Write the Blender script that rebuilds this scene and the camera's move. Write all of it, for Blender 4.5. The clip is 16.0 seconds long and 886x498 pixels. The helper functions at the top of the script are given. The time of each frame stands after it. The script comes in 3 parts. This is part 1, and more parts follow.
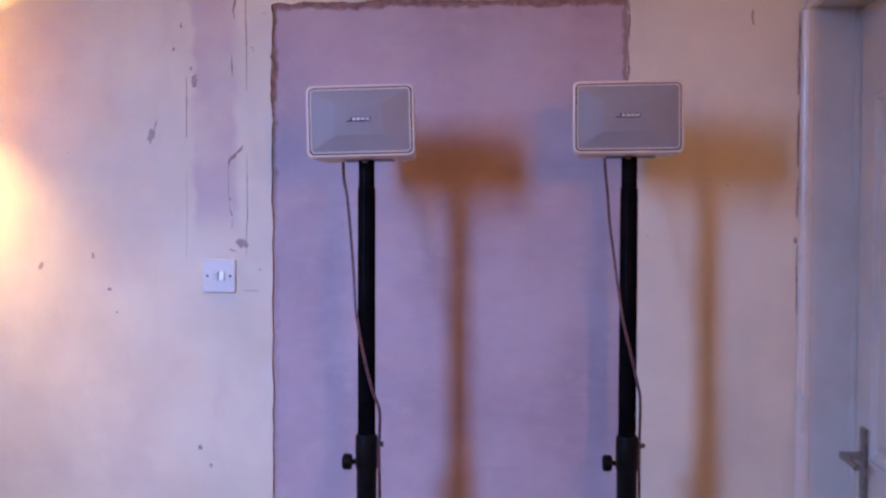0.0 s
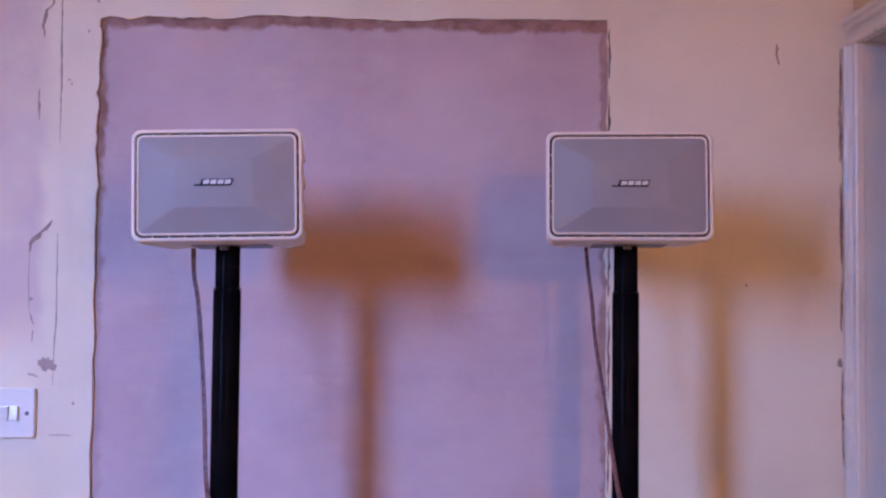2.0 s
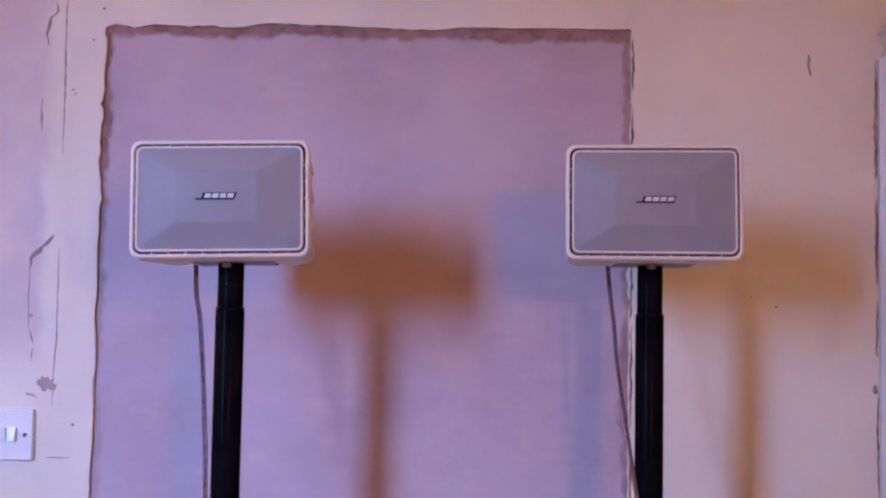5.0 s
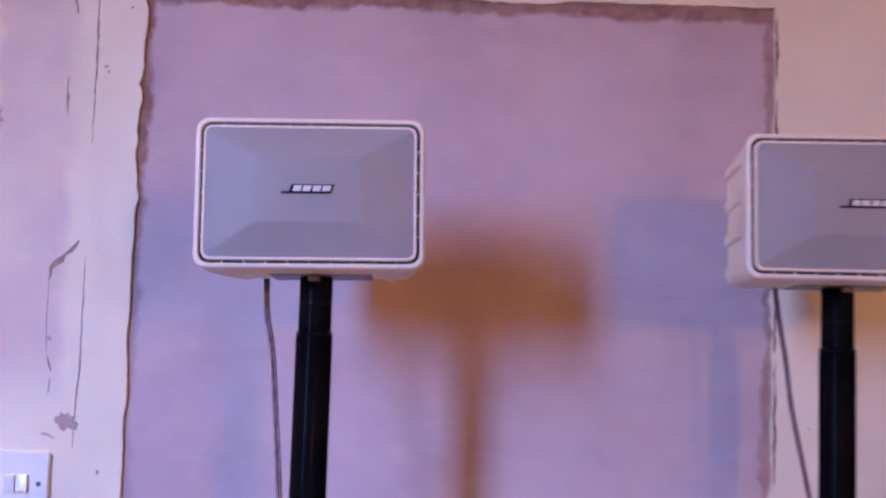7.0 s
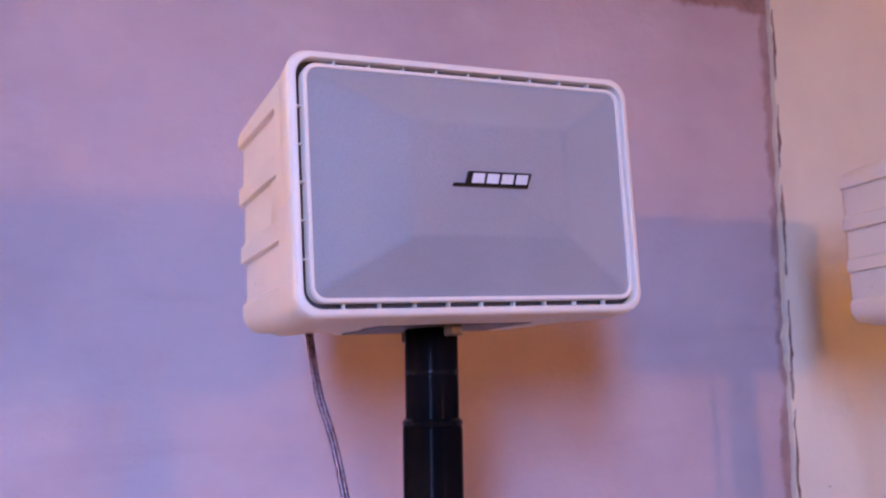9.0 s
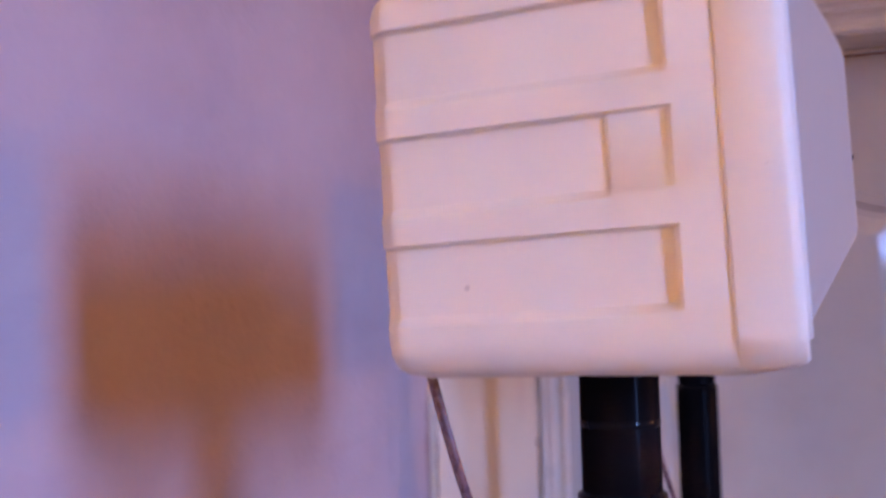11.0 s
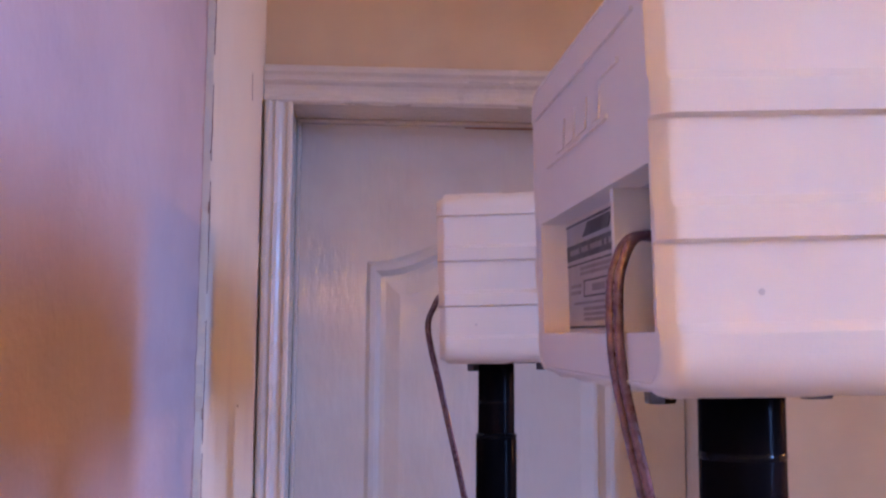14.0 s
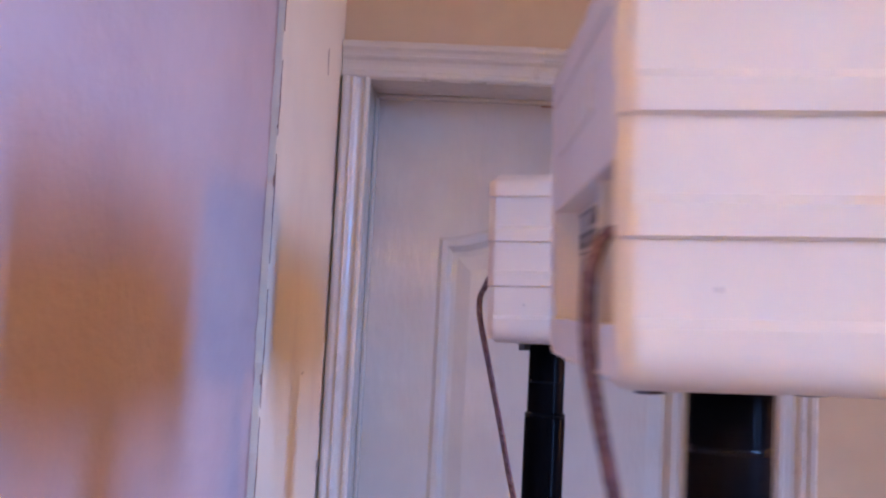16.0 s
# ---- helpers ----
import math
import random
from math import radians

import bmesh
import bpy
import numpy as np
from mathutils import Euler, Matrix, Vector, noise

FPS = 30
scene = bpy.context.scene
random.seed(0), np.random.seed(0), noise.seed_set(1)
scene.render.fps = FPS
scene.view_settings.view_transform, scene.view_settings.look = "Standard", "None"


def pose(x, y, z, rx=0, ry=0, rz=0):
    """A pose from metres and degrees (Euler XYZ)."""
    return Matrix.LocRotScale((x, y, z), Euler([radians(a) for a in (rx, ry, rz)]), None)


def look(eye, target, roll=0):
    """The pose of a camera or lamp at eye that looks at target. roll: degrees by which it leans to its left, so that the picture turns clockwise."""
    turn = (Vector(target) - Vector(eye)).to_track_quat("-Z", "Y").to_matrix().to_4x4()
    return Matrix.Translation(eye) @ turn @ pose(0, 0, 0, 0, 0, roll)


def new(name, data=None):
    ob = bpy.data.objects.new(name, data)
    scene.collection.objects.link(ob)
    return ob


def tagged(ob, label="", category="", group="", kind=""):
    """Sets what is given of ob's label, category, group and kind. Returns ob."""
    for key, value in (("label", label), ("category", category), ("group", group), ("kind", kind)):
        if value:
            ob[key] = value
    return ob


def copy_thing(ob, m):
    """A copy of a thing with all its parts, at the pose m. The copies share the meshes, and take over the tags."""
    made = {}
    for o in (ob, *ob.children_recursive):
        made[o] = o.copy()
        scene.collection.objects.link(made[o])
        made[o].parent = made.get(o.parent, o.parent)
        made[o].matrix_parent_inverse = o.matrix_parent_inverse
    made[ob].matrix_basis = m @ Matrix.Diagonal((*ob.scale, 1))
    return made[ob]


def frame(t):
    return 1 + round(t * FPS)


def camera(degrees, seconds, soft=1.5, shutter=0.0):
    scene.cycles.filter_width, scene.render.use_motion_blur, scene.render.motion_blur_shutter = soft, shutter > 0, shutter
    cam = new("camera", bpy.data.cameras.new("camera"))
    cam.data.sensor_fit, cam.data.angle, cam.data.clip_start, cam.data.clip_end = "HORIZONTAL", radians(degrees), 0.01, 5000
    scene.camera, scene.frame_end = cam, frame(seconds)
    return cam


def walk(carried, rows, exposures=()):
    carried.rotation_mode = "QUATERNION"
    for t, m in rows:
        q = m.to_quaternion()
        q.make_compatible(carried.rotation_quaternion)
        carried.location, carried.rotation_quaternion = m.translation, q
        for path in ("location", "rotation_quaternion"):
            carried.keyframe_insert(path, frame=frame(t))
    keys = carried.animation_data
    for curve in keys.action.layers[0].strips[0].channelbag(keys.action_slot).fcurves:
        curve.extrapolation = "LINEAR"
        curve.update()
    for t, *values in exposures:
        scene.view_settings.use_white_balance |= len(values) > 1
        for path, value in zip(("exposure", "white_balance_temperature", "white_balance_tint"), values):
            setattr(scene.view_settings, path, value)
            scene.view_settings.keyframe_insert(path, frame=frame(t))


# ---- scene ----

ROWS = [
    (0.0, 0.6733, -2.6014, 1.4935, 88.04, -0.15, 4.46),
    (0.5, 0.6193, -2.4069, 1.5399, 88.28, -1.01, 4.42),
    (1.0, 0.6428, -2.1554, 1.5304, 91.04, -2.50, 4.55),
    (1.5, 0.6290, -1.9450, 1.5368, 91.31, -2.10, 1.67),
    (2.0, 0.6093, -1.8119, 1.5511, 92.32, -0.56, -1.00),
    (2.5, 0.6031, -1.7496, 1.5628, 92.88, -1.08, 0.02),
    (3.0, 0.6205, -1.7384, 1.5582, 93.41, -1.49, -0.02),
    (5.5, 0.6178, -1.7376, 1.5589, 93.13, -0.74, -0.05),
    (6.0, 0.5943, -1.7307, 1.5611, 93.60, 0.57, -2.21),
    (6.5, 0.5284, -1.6314, 1.5473, 92.65, -0.49, -1.18),
    (7.0, 0.4482, -1.4412, 1.5576, 94.56, -1.85, -0.78),
    (7.5, 0.3452, -1.3046, 1.5569, 95.59, -1.48, -3.58),
    (8.0, 0.1966, -1.1998, 1.5810, 94.75, 0.60, -11.83),
    (8.2, 0.1509, -1.1448, 1.5830, 94.90, 0.55, -14.42),
    (10.3, -0.0582, -0.6420, 1.6062, 98.20, 2.50, -48.75),
    (10.5, -0.0893, -0.5760, 1.6192, 98.00, 2.40, -54.75),
    (10.7, -0.1173, -0.4969, 1.6151, 98.00, 3.00, -61.51),
    (11.0, -0.1349, -0.4129, 1.6366, 93.09, 1.47, -69.40),
    (11.5, -0.1279, -0.3211, 1.6159, 95.67, 0.16, -82.52),
    (12.0, -0.1102, -0.2400, 1.6089, 94.75, -0.04, -86.35),
    (12.5, -0.0873, -0.1725, 1.6095, 94.89, -1.31, -91.61),
    (13.0, -0.0895, -0.1523, 1.6075, 95.71, -1.64, -93.04),
    (13.5, -0.0927, -0.1574, 1.6081, 95.66, -1.47, -93.42),
    (14.0, -0.0994, -0.1733, 1.6196, 96.31, -0.38, -93.44),
    (14.5, -0.0780, -0.1437, 1.6290, 96.93, -1.59, -98.21),
    (15.0, -0.0771, -0.1178, 1.6297, 98.02, -2.70, -101.25),
    (15.5, -0.0997, -0.1099, 1.6151, 96.41, -4.00, -96.21),
    (16.0, -0.1129, -0.2159, 1.6241, 94.70, -2.90, -88.12),
]
EXPOSURES = [(0.0, -0.28, 6340, 5), (1.5, -0.05, 6400, 9), (5.5, 0.01, 6430, 10), (8.0, 0.17, 6560, 11), (10.5, 0.17, 6580, 10),
             (11.0, 0.08, 6260, 9), (12.0, 0.03, 6130, 5), (13.0, 0.19, 6040, 3), (15.2, 0.23, 5990, 0), (16.0, 0.38, 5840, -8)]
cam = camera(46.58, 16.0, soft=2.3, shutter=0.5)
walk(cam, [(t, pose(*row)) for t, *row in ROWS], exposures=EXPOSURES)

# ---- light ----
world = bpy.data.worlds.new("world")
scene.world = world
world.use_nodes = True
sky = world.node_tree.nodes.new("ShaderNodeTexSky")
sky.sky_type, sky.sun_disc = "NISHITA", False
world.node_tree.nodes["Background"].inputs["Strength"].default_value = 0.05
world.node_tree.links.new(sky.outputs[0], world.node_tree.nodes["Background"].inputs["Color"])

COOL = (0.265, 0.42, 1.0)
WARM = (1.0, 0.44, 0.165)
WINDOW = (-1.29, -0.87, 1.80, 2.98)   # opening behind the walk: x from, x to, z from, z to
SCONCE_LEFT = (-0.935, 0.0, 1.87)
SCONCE_RIGHT = (1.371, -2.65, 1.92)


def lamp(name, kind, at, energy, colour, size):
    data = bpy.data.lights.new(name, kind)
    data.energy, data.color = energy, colour
    ob = new(name, data)
    ob.location = at
    if kind == "AREA":
        data.shape, (data.size, data.size_y) = "RECTANGLE", size
    else:
        data.shadow_soft_size = size
    return ob


# skylight falling in through the tall window, one strip for each third of the opening
for height, energy in ((1.96, 11.6), (2.32, 7.7), (2.68, 3.7)):
    daylight = lamp("window_daylight", "AREA", (0, 0, 0), energy, COOL, (0.36, 0.36))
    daylight.data.spread = radians(69)
    daylight.matrix_world = look((-1.08, -2.80, height), (0.0, -0.6, height - 1.18))
lamp("bulb_glow", "POINT", (SCONCE_LEFT[0], -0.15, SCONCE_LEFT[2]), 105, (1.0, 0.58, 0.17), 0.03)


# ---- materials ----
class Nodes:
    """A small writer of node trees."""

    def __init__(self, name, rough=0.6, metal=0.0, spec=0.5):
        self.mat = bpy.data.materials.new(name)
        self.mat.use_nodes = True
        self.tree = self.mat.node_tree
        self.bsdf = self.tree.nodes["Principled BSDF"]
        self.bsdf.inputs["Roughness"].default_value = rough
        self.bsdf.inputs["Metallic"].default_value = metal
        self.bsdf.inputs["Specular IOR Level"].default_value = spec
        self.coord = self.tree.nodes.new("ShaderNodeTexCoord").outputs["Object"]

    def link(self, value, socket):
        if isinstance(value, bpy.types.NodeSocket):
            self.tree.links.new(value, socket)
        else:
            socket.default_value = value

    def noise(self, scale, detail=4.0, rough=0.55, stretch=None):
        node = self.tree.nodes.new("ShaderNodeTexNoise")
        node.inputs["Scale"].default_value = scale
        node.inputs["Detail"].default_value = detail
        node.inputs["Roughness"].default_value = rough
        source = self.coord
        if stretch:
            mapping = self.tree.nodes.new("ShaderNodeMapping")
            mapping.inputs["Scale"].default_value = stretch
            self.tree.links.new(source, mapping.inputs["Vector"])
            source = mapping.outputs[0]
        self.tree.links.new(source, node.inputs["Vector"])
        return node.outputs["Fac"]

    def xyz(self):
        node = self.tree.nodes.new("ShaderNodeSeparateXYZ")
        self.tree.links.new(self.coord, node.inputs[0])
        return node.outputs

    def math(self, op, a, b=0.0):
        node = self.tree.nodes.new("ShaderNodeMath")
        node.operation = op
        self.link(a, node.inputs[0])
        self.link(b, node.inputs[1])
        return node.outputs[0]

    def step(self, value, lo, hi, out_lo=0.0, out_hi=1.0):
        node = self.tree.nodes.new("ShaderNodeMapRange")
        node.interpolation_type = "SMOOTHSTEP"
        for key, v in (("Value", value), ("From Min", lo), ("From Max", hi), ("To Min", out_lo), ("To Max", out_hi)):
            self.link(v, node.inputs[key])
        return node.outputs[0]

    def mix(self, fac, a, b):
        node = self.tree.nodes.new("ShaderNodeMix")
        node.data_type = "RGBA"
        self.link(fac, node.inputs[0])
        for value, socket in ((a, node.inputs[6]), (b, node.inputs[7])):
            self.link((*value, 1.0) if isinstance(value, tuple) else value, socket)
        return node.outputs[2]

    def colour(self, value):
        self.link((*value, 1.0) if isinstance(value, tuple) else value, self.bsdf.inputs["Base Color"])

    def rough(self, value):
        self.link(value, self.bsdf.inputs["Roughness"])

    def bump(self, height, strength=0.2, distance=0.002):
        node = self.tree.nodes.new("ShaderNodeBump")
        node.inputs["Strength"].default_value = strength
        node.inputs["Distance"].default_value = distance
        self.tree.links.new(height, node.inputs["Height"])
        self.tree.links.new(node.outputs[0], self.bsdf.inputs["Normal"])


def plain(name, a, b, rough, scale=14.0, bump=0.1, metal=0.0, spec=0.5, fine=220.0):
    n = Nodes(name, rough, metal, spec)
    n.colour(n.mix(n.step(n.noise(scale), 0.35, 0.65), a, b))
    n.rough(n.step(n.noise(scale * 3), 0.3, 0.7, rough * 0.85, min(1.0, rough * 1.15)))
    n.bump(n.noise(fine, 3.0), bump, 0.001)
    return n.mat


def wall_paint():
    """Old cream emulsion with a pinkish patched channel over the switch, scuffs and small pits."""
    n = Nodes("cream_wall_paint", 0.62, 0.0, 0.35)
    x, y, z = n.xyz()
    base = n.mix(n.step(n.noise(3.0, 6.0), 0.35, 0.7), (0.80, 0.73, 0.60), (0.70, 0.62, 0.50))
    streak = n.step(n.noise(6.0, 5.0, 0.6, (1.0, 1.0, 0.35)), 0.52, 0.72, 0.0, 0.35)
    base = n.mix(streak, base, (0.62, 0.52, 0.46))
    wobble = n.math("MULTIPLY", n.math("SUBTRACT", n.noise(9.0, 5.0), 0.5), 0.07)
    px = n.math("ADD", x, wobble)
    band = n.math("MULTIPLY", n.step(px, -0.185, -0.165), n.step(px, -0.075, -0.045, 1.0, 0.0))
    band = n.math("MULTIPLY", band, n.step(z, 1.40, 1.55))
    band = n.math("MULTIPLY", band, n.step(n.noise(5.0, 4.0), 0.30, 0.60, 0.25, 0.85))
    base = n.mix(band, base, (0.60, 0.47, 0.47))
    side = n.math("MULTIPLY", n.step(px, -0.34, -0.19, 1.0, 0.0), n.step(n.noise(4.5, 5.0), 0.45, 0.65, 0.0, 0.45))
    base = n.mix(side, base, (0.66, 0.55, 0.50))
    speck = n.step(n.noise(70.0, 2.0), 0.735, 0.78, 0.0, 0.5)
    n.colour(n.mix(speck, base, (0.30, 0.22, 0.18)))
    lumps = n.math("ADD", n.noise(22.0, 5.0), n.math("MULTIPLY", n.noise(160.0, 3.0), 0.35))
    n.bump(lumps, 0.35, 0.004)
    return n.mat


def plaster_pink():
    """Bare pink plaster with trowel clouds and a brown, crumbling border along the old opening."""
    n = Nodes("pink_plaster", 0.72, 0.0, 0.3)
    n.bsdf.inputs["Sheen Weight"].default_value = 0.3
    n.bsdf.inputs["Sheen Roughness"].default_value = 0.5
    x, y, z = n.xyz()
    base = n.mix(n.step(n.noise(2.6, 6.0, 0.6), 0.35, 0.68), (0.545, 0.43, 0.46), (0.435, 0.335, 0.37))
    cloud = n.step(n.noise(7.0, 6.0, 0.65, (1.0, 1.0, 1.6)), 0.52, 0.75, 0.0, 0.55)
    base = n.mix(cloud, base, (0.59, 0.485, 0.50))
    sweep = n.step(n.noise(10.0, 4.0, 0.5, (0.35, 1.0, 2.2)), 0.58, 0.72, 0.0, 0.30)
    base = n.mix(sweep, base, (0.415, 0.305, 0.33))
    fine = n.noise(22.0, 6.0, 0.62, (0.55, 1.0, 1.35))
    base = n.mix(n.step(fine, 0.42, 0.72, 0.0, 0.18), base, (0.60, 0.50, 0.52))
    ragged = n.math("MULTIPLY", n.math("SUBTRACT", n.noise(26.0, 6.0, 0.6), 0.5), 0.035)
    low = n.math("MULTIPLY", n.math("SUBTRACT", n.noise(6.0, 3.0), 0.5), 0.03)
    off = n.math("ADD", ragged, low)
    top = n.step(n.math("ADD", z, off), 2.010, 2.020)
    left = n.math("MULTIPLY", n.step(n.math("ADD", x, off), 0.036, 0.047, 1.0, 0.0), n.step(z, 1.35, 1.85, 0.25, 1.0))
    right = n.step(n.math("ADD", x, off), 0.916, 0.924, 0.0, 0.7)
    edge = n.math("MAXIMUM", top, n.math("MAXIMUM", left, right))
    brown = n.mix(n.step(n.noise(40.0, 5.0), 0.4, 0.62), (0.34, 0.20, 0.17), (0.24, 0.13, 0.105))
    n.colour(n.mix(edge, base, brown))
    lumps = n.math("ADD", n.noise(16.0, 5.0), n.math("MULTIPLY", n.noise(120.0, 3.0), 0.3))
    n.bump(n.math("SUBTRACT", n.math("ADD", lumps, n.math("MULTIPLY", fine, 0.7)), edge), 0.4, 0.004)
    return n.mat


def gloss_white(name, lo, hi):
    """Brushed white gloss with fine ripples left by the bristles."""
    n = Nodes(name, hi, 0.0, 0.5)
    n.colour(n.mix(n.step(n.noise(5.0, 5.0), 0.4, 0.7), (0.74, 0.665, 0.59), (0.665, 0.585, 0.51)))
    n.rough(n.step(n.noise(12.0), 0.3, 0.7, lo, hi))
    ripple = n.math("ADD", n.noise(70.0, 2.0, 0.5, (1.0, 1.6, 0.5)), n.math("MULTIPLY", n.noise(9.0, 2.0), 0.8))
    n.bump(ripple, 0.30, 0.003)
    return n.mat


def grille_metal():
    """Finely perforated sheet with a pale grey coat; the holes are too small to tell apart."""
    n = Nodes("grey_grille", 0.55, 0.0, 0.3)
    tone = n.mix(n.step(n.noise(9.0), 0.35, 0.65), (0.295, 0.280, 0.29), (0.26, 0.245, 0.255))
    n.colour(n.mix(n.step(n.noise(1400.0, 1.0), 0.4, 0.6, 0.0, 0.35), tone, (0.20, 0.19, 0.205)))
    n.bump(n.noise(1600.0, 1.0), 0.10, 0.0004)
    n.bsdf.inputs["Sheen Weight"].default_value = 1.0
    n.bsdf.inputs["Sheen Roughness"].default_value = 0.6
    return n.mat


def cabinet_plastic():
    """Off-white moulded plastic, slightly yellowed, with fine grain."""
    n = Nodes("offwhite_plastic", 0.5, 0.0, 0.4)
    base = n.mix(n.step(n.noise(6.0, 5.0), 0.35, 0.7), (0.82, 0.725, 0.63), (0.76, 0.66, 0.565))
    speck = n.step(n.noise(130.0, 2.0), 0.76, 0.80, 0.0, 0.35)
    n.colour(n.mix(speck, base, (0.45, 0.36, 0.30)))
    n.bump(n.noise(900.0, 2.0), 0.12, 0.0005)
    return n.mat


def glow(name, colour, strength):
    n = Nodes(name, 0.5)
    n.colour(colour)
    n.bsdf.inputs["Emission Color"].default_value = (*colour, 1.0)
    n.bsdf.inputs["Emission Strength"].default_value = strength
    return n.mat


def lampshade_cloth():
    n = Nodes("cream_cloth", 0.8)
    n.colour((0.85, 0.78, 0.62))
    through_cloth = n.tree.nodes.new("ShaderNodeBsdfTranslucent")
    through_cloth.inputs["Color"].default_value = (0.96, 0.82, 0.60, 1.0)
    blend = n.tree.nodes.new("ShaderNodeMixShader")
    blend.inputs[0].default_value = 0.88
    n.tree.links.new(n.bsdf.outputs[0], blend.inputs[1])
    n.tree.links.new(through_cloth.outputs[0], blend.inputs[2])
    n.tree.links.new(blend.outputs[0], n.tree.nodes["Material Output"].inputs["Surface"])
    return n.mat


def wood_floor():
    n = Nodes("bounce_floor_wood", 0.45)
    grain = n.noise(30.0, 6.0, 0.6, (0.15, 2.0, 1.0))
    n.colour(n.mix(n.step(grain, 0.35, 0.65), (0.34, 0.26, 0.185), (0.26, 0.19, 0.135)))
    n.bump(grain, 0.15, 0.002)
    return n.mat


CREAM = wall_paint()
PLASTER = plaster_pink()
GLOSS = gloss_white("white_gloss_paint", 0.06, 0.10)
WORN_GLOSS = gloss_white("worn_white_gloss_paint", 0.24, 0.34)
GRILLE = grille_metal()
PLASTIC = cabinet_plastic()
CLOTH = lampshade_cloth()
FLOOR = wood_floor()
OCHRE = plain("ochre_wall_paint", (0.72, 0.55, 0.36), (0.64, 0.47, 0.30), 0.6, 4.0, 0.25, fine=60.0)
WHITE_CEILING = plain("white_ceiling_paint", (0.55, 0.52, 0.48), (0.50, 0.47, 0.43), 0.8, 3.0, 0.2, fine=80.0)
# for the walls out of view: dark brown, added to cut bounced light
UNSEEN_WALL = plain("unseen_wall_darkened", (0.26, 0.22, 0.19), (0.22, 0.18, 0.16), 0.8, 3.0, 0.2, fine=60.0)
BLACK = plain("black_lacquered_steel", (0.003, 0.003, 0.004), (0.006, 0.005, 0.006), 0.16, 20.0, 0.0, spec=0.006)
BLACK_PLASTIC = plain("black_plastic", (0.004, 0.004, 0.005), (0.008, 0.008, 0.008), 0.45, 30.0, 0.1, spec=0.12)
BLACK_GLOSS = plain("black_gloss_lacquer", (0.004, 0.004, 0.005), (0.008, 0.007, 0.008), 0.12, 20.0, 0.0, spec=0.08)
DARK = plain("dark_slot", (0.03, 0.03, 0.035), (0.05, 0.045, 0.05), 0.7)
STEEL = plain("dull_steel", (0.42, 0.38, 0.36), (0.30, 0.27, 0.25), 0.42, 60.0, 0.2, 0.9)
ZINC = plain("dark_zinc", (0.16, 0.14, 0.14), (0.10, 0.09, 0.09), 0.45, 60.0, 0.2, 0.8)
SILVER = plain("silver_mark", (0.66, 0.65, 0.66), (0.58, 0.57, 0.58), 0.55, 60.0, 0.05)
# cabinet plastic with the shade inside the terminal pocket put into its colour
SHADED_PLASTIC = plain("shaded_plastic", (0.56, 0.49, 0.46), (0.48, 0.42, 0.39), 0.6, 40.0, 0.1)
SCUFFED = plain("scuffed_plastic", (0.60, 0.51, 0.45), (0.66, 0.57, 0.50), 0.8)
LABEL_GREY = plain("grey_label", (0.43, 0.375, 0.35), (0.37, 0.32, 0.30), 0.4, 25.0, 0.05)
LABEL_DARK = plain("label_print", (0.03, 0.022, 0.024), (0.05, 0.04, 0.04), 0.5)
LABEL_MID = plain("label_small_print", (0.22, 0.18, 0.17), (0.27, 0.225, 0.21), 0.5)
RED = plain("red_plastic", (0.30, 0.006, 0.010), (0.20, 0.004, 0.006), 0.5, spec=0.2)
COPPER = plain("copper_flex", (0.19, 0.098, 0.112), (0.12, 0.060, 0.070), 0.28, 90.0, 0.05, 0.1)
SWITCH_WHITE = plain("white_switch_plastic", (0.80, 0.80, 0.78), (0.76, 0.76, 0.74), 0.25, 8.0, 0.03)
BARE_WOOD = plain("bare_brown_wood", (0.36, 0.17, 0.10), (0.26, 0.12, 0.07), 0.6)
CRACK = plain("dark_crack", (0.26, 0.18, 0.155), (0.36, 0.27, 0.23), 0.9, 60.0, 0.4)
DEEP_CRACK = plain("deep_dark_crack", (0.16, 0.09, 0.075), (0.24, 0.14, 0.12), 0.9, 60.0, 0.4)
SMUDGE = plain("grey_brown_chip", (0.36, 0.27, 0.25), (0.46, 0.36, 0.33), 0.85, 50.0, 0.4)
OPAL = glow("lit_opal_glass", WARM, 380.0)
GLASS = Nodes("window_glass", 0.02).mat
GLASS.node_tree.nodes["Principled BSDF"].inputs["Transmission Weight"].default_value = 1.0


# ---- building helpers ----
def part(name, bm, material, parent=None, label="", smooth=False, at=None):
    """Links a bmesh as one mesh object, under parent if there is one."""
    bmesh.ops.recalc_face_normals(bm, faces=bm.faces[:])
    for f in bm.faces:
        f.smooth = smooth
    mesh = bpy.data.meshes.new(name)
    bm.to_mesh(mesh)
    bm.free()
    mesh.materials.append(material)
    if smooth:
        mesh.set_sharp_from_angle(angle=radians(38))
    ob = new(name, mesh)
    if parent:
        ob.parent = parent
    if at is not None:
        ob.matrix_basis = at
    if label:
        ob["label"] = label
    return ob


def block(bm, lo, hi, bevel=0.0, m=None):
    """A box between two corners, with bevelled edges."""
    lo, hi = Vector(lo), Vector(hi)
    verts = bmesh.ops.create_cube(bm, size=1.0)["verts"]
    size = hi - lo
    for v in verts:
        v.co = Vector(a * b for a, b in zip(v.co, size)) + (lo + hi) / 2
    if bevel:
        edges = list({e for v in verts for e in v.link_edges})
        made = bmesh.ops.bevel(bm, geom=edges, offset=bevel, segments=2, profile=0.7, affect="EDGES")
        verts = list({v for f in made["faces"] for v in f.verts} | {v for v in verts if v.is_valid})
    if m is not None:
        bmesh.ops.transform(bm, matrix=m, verts=verts)
    return verts


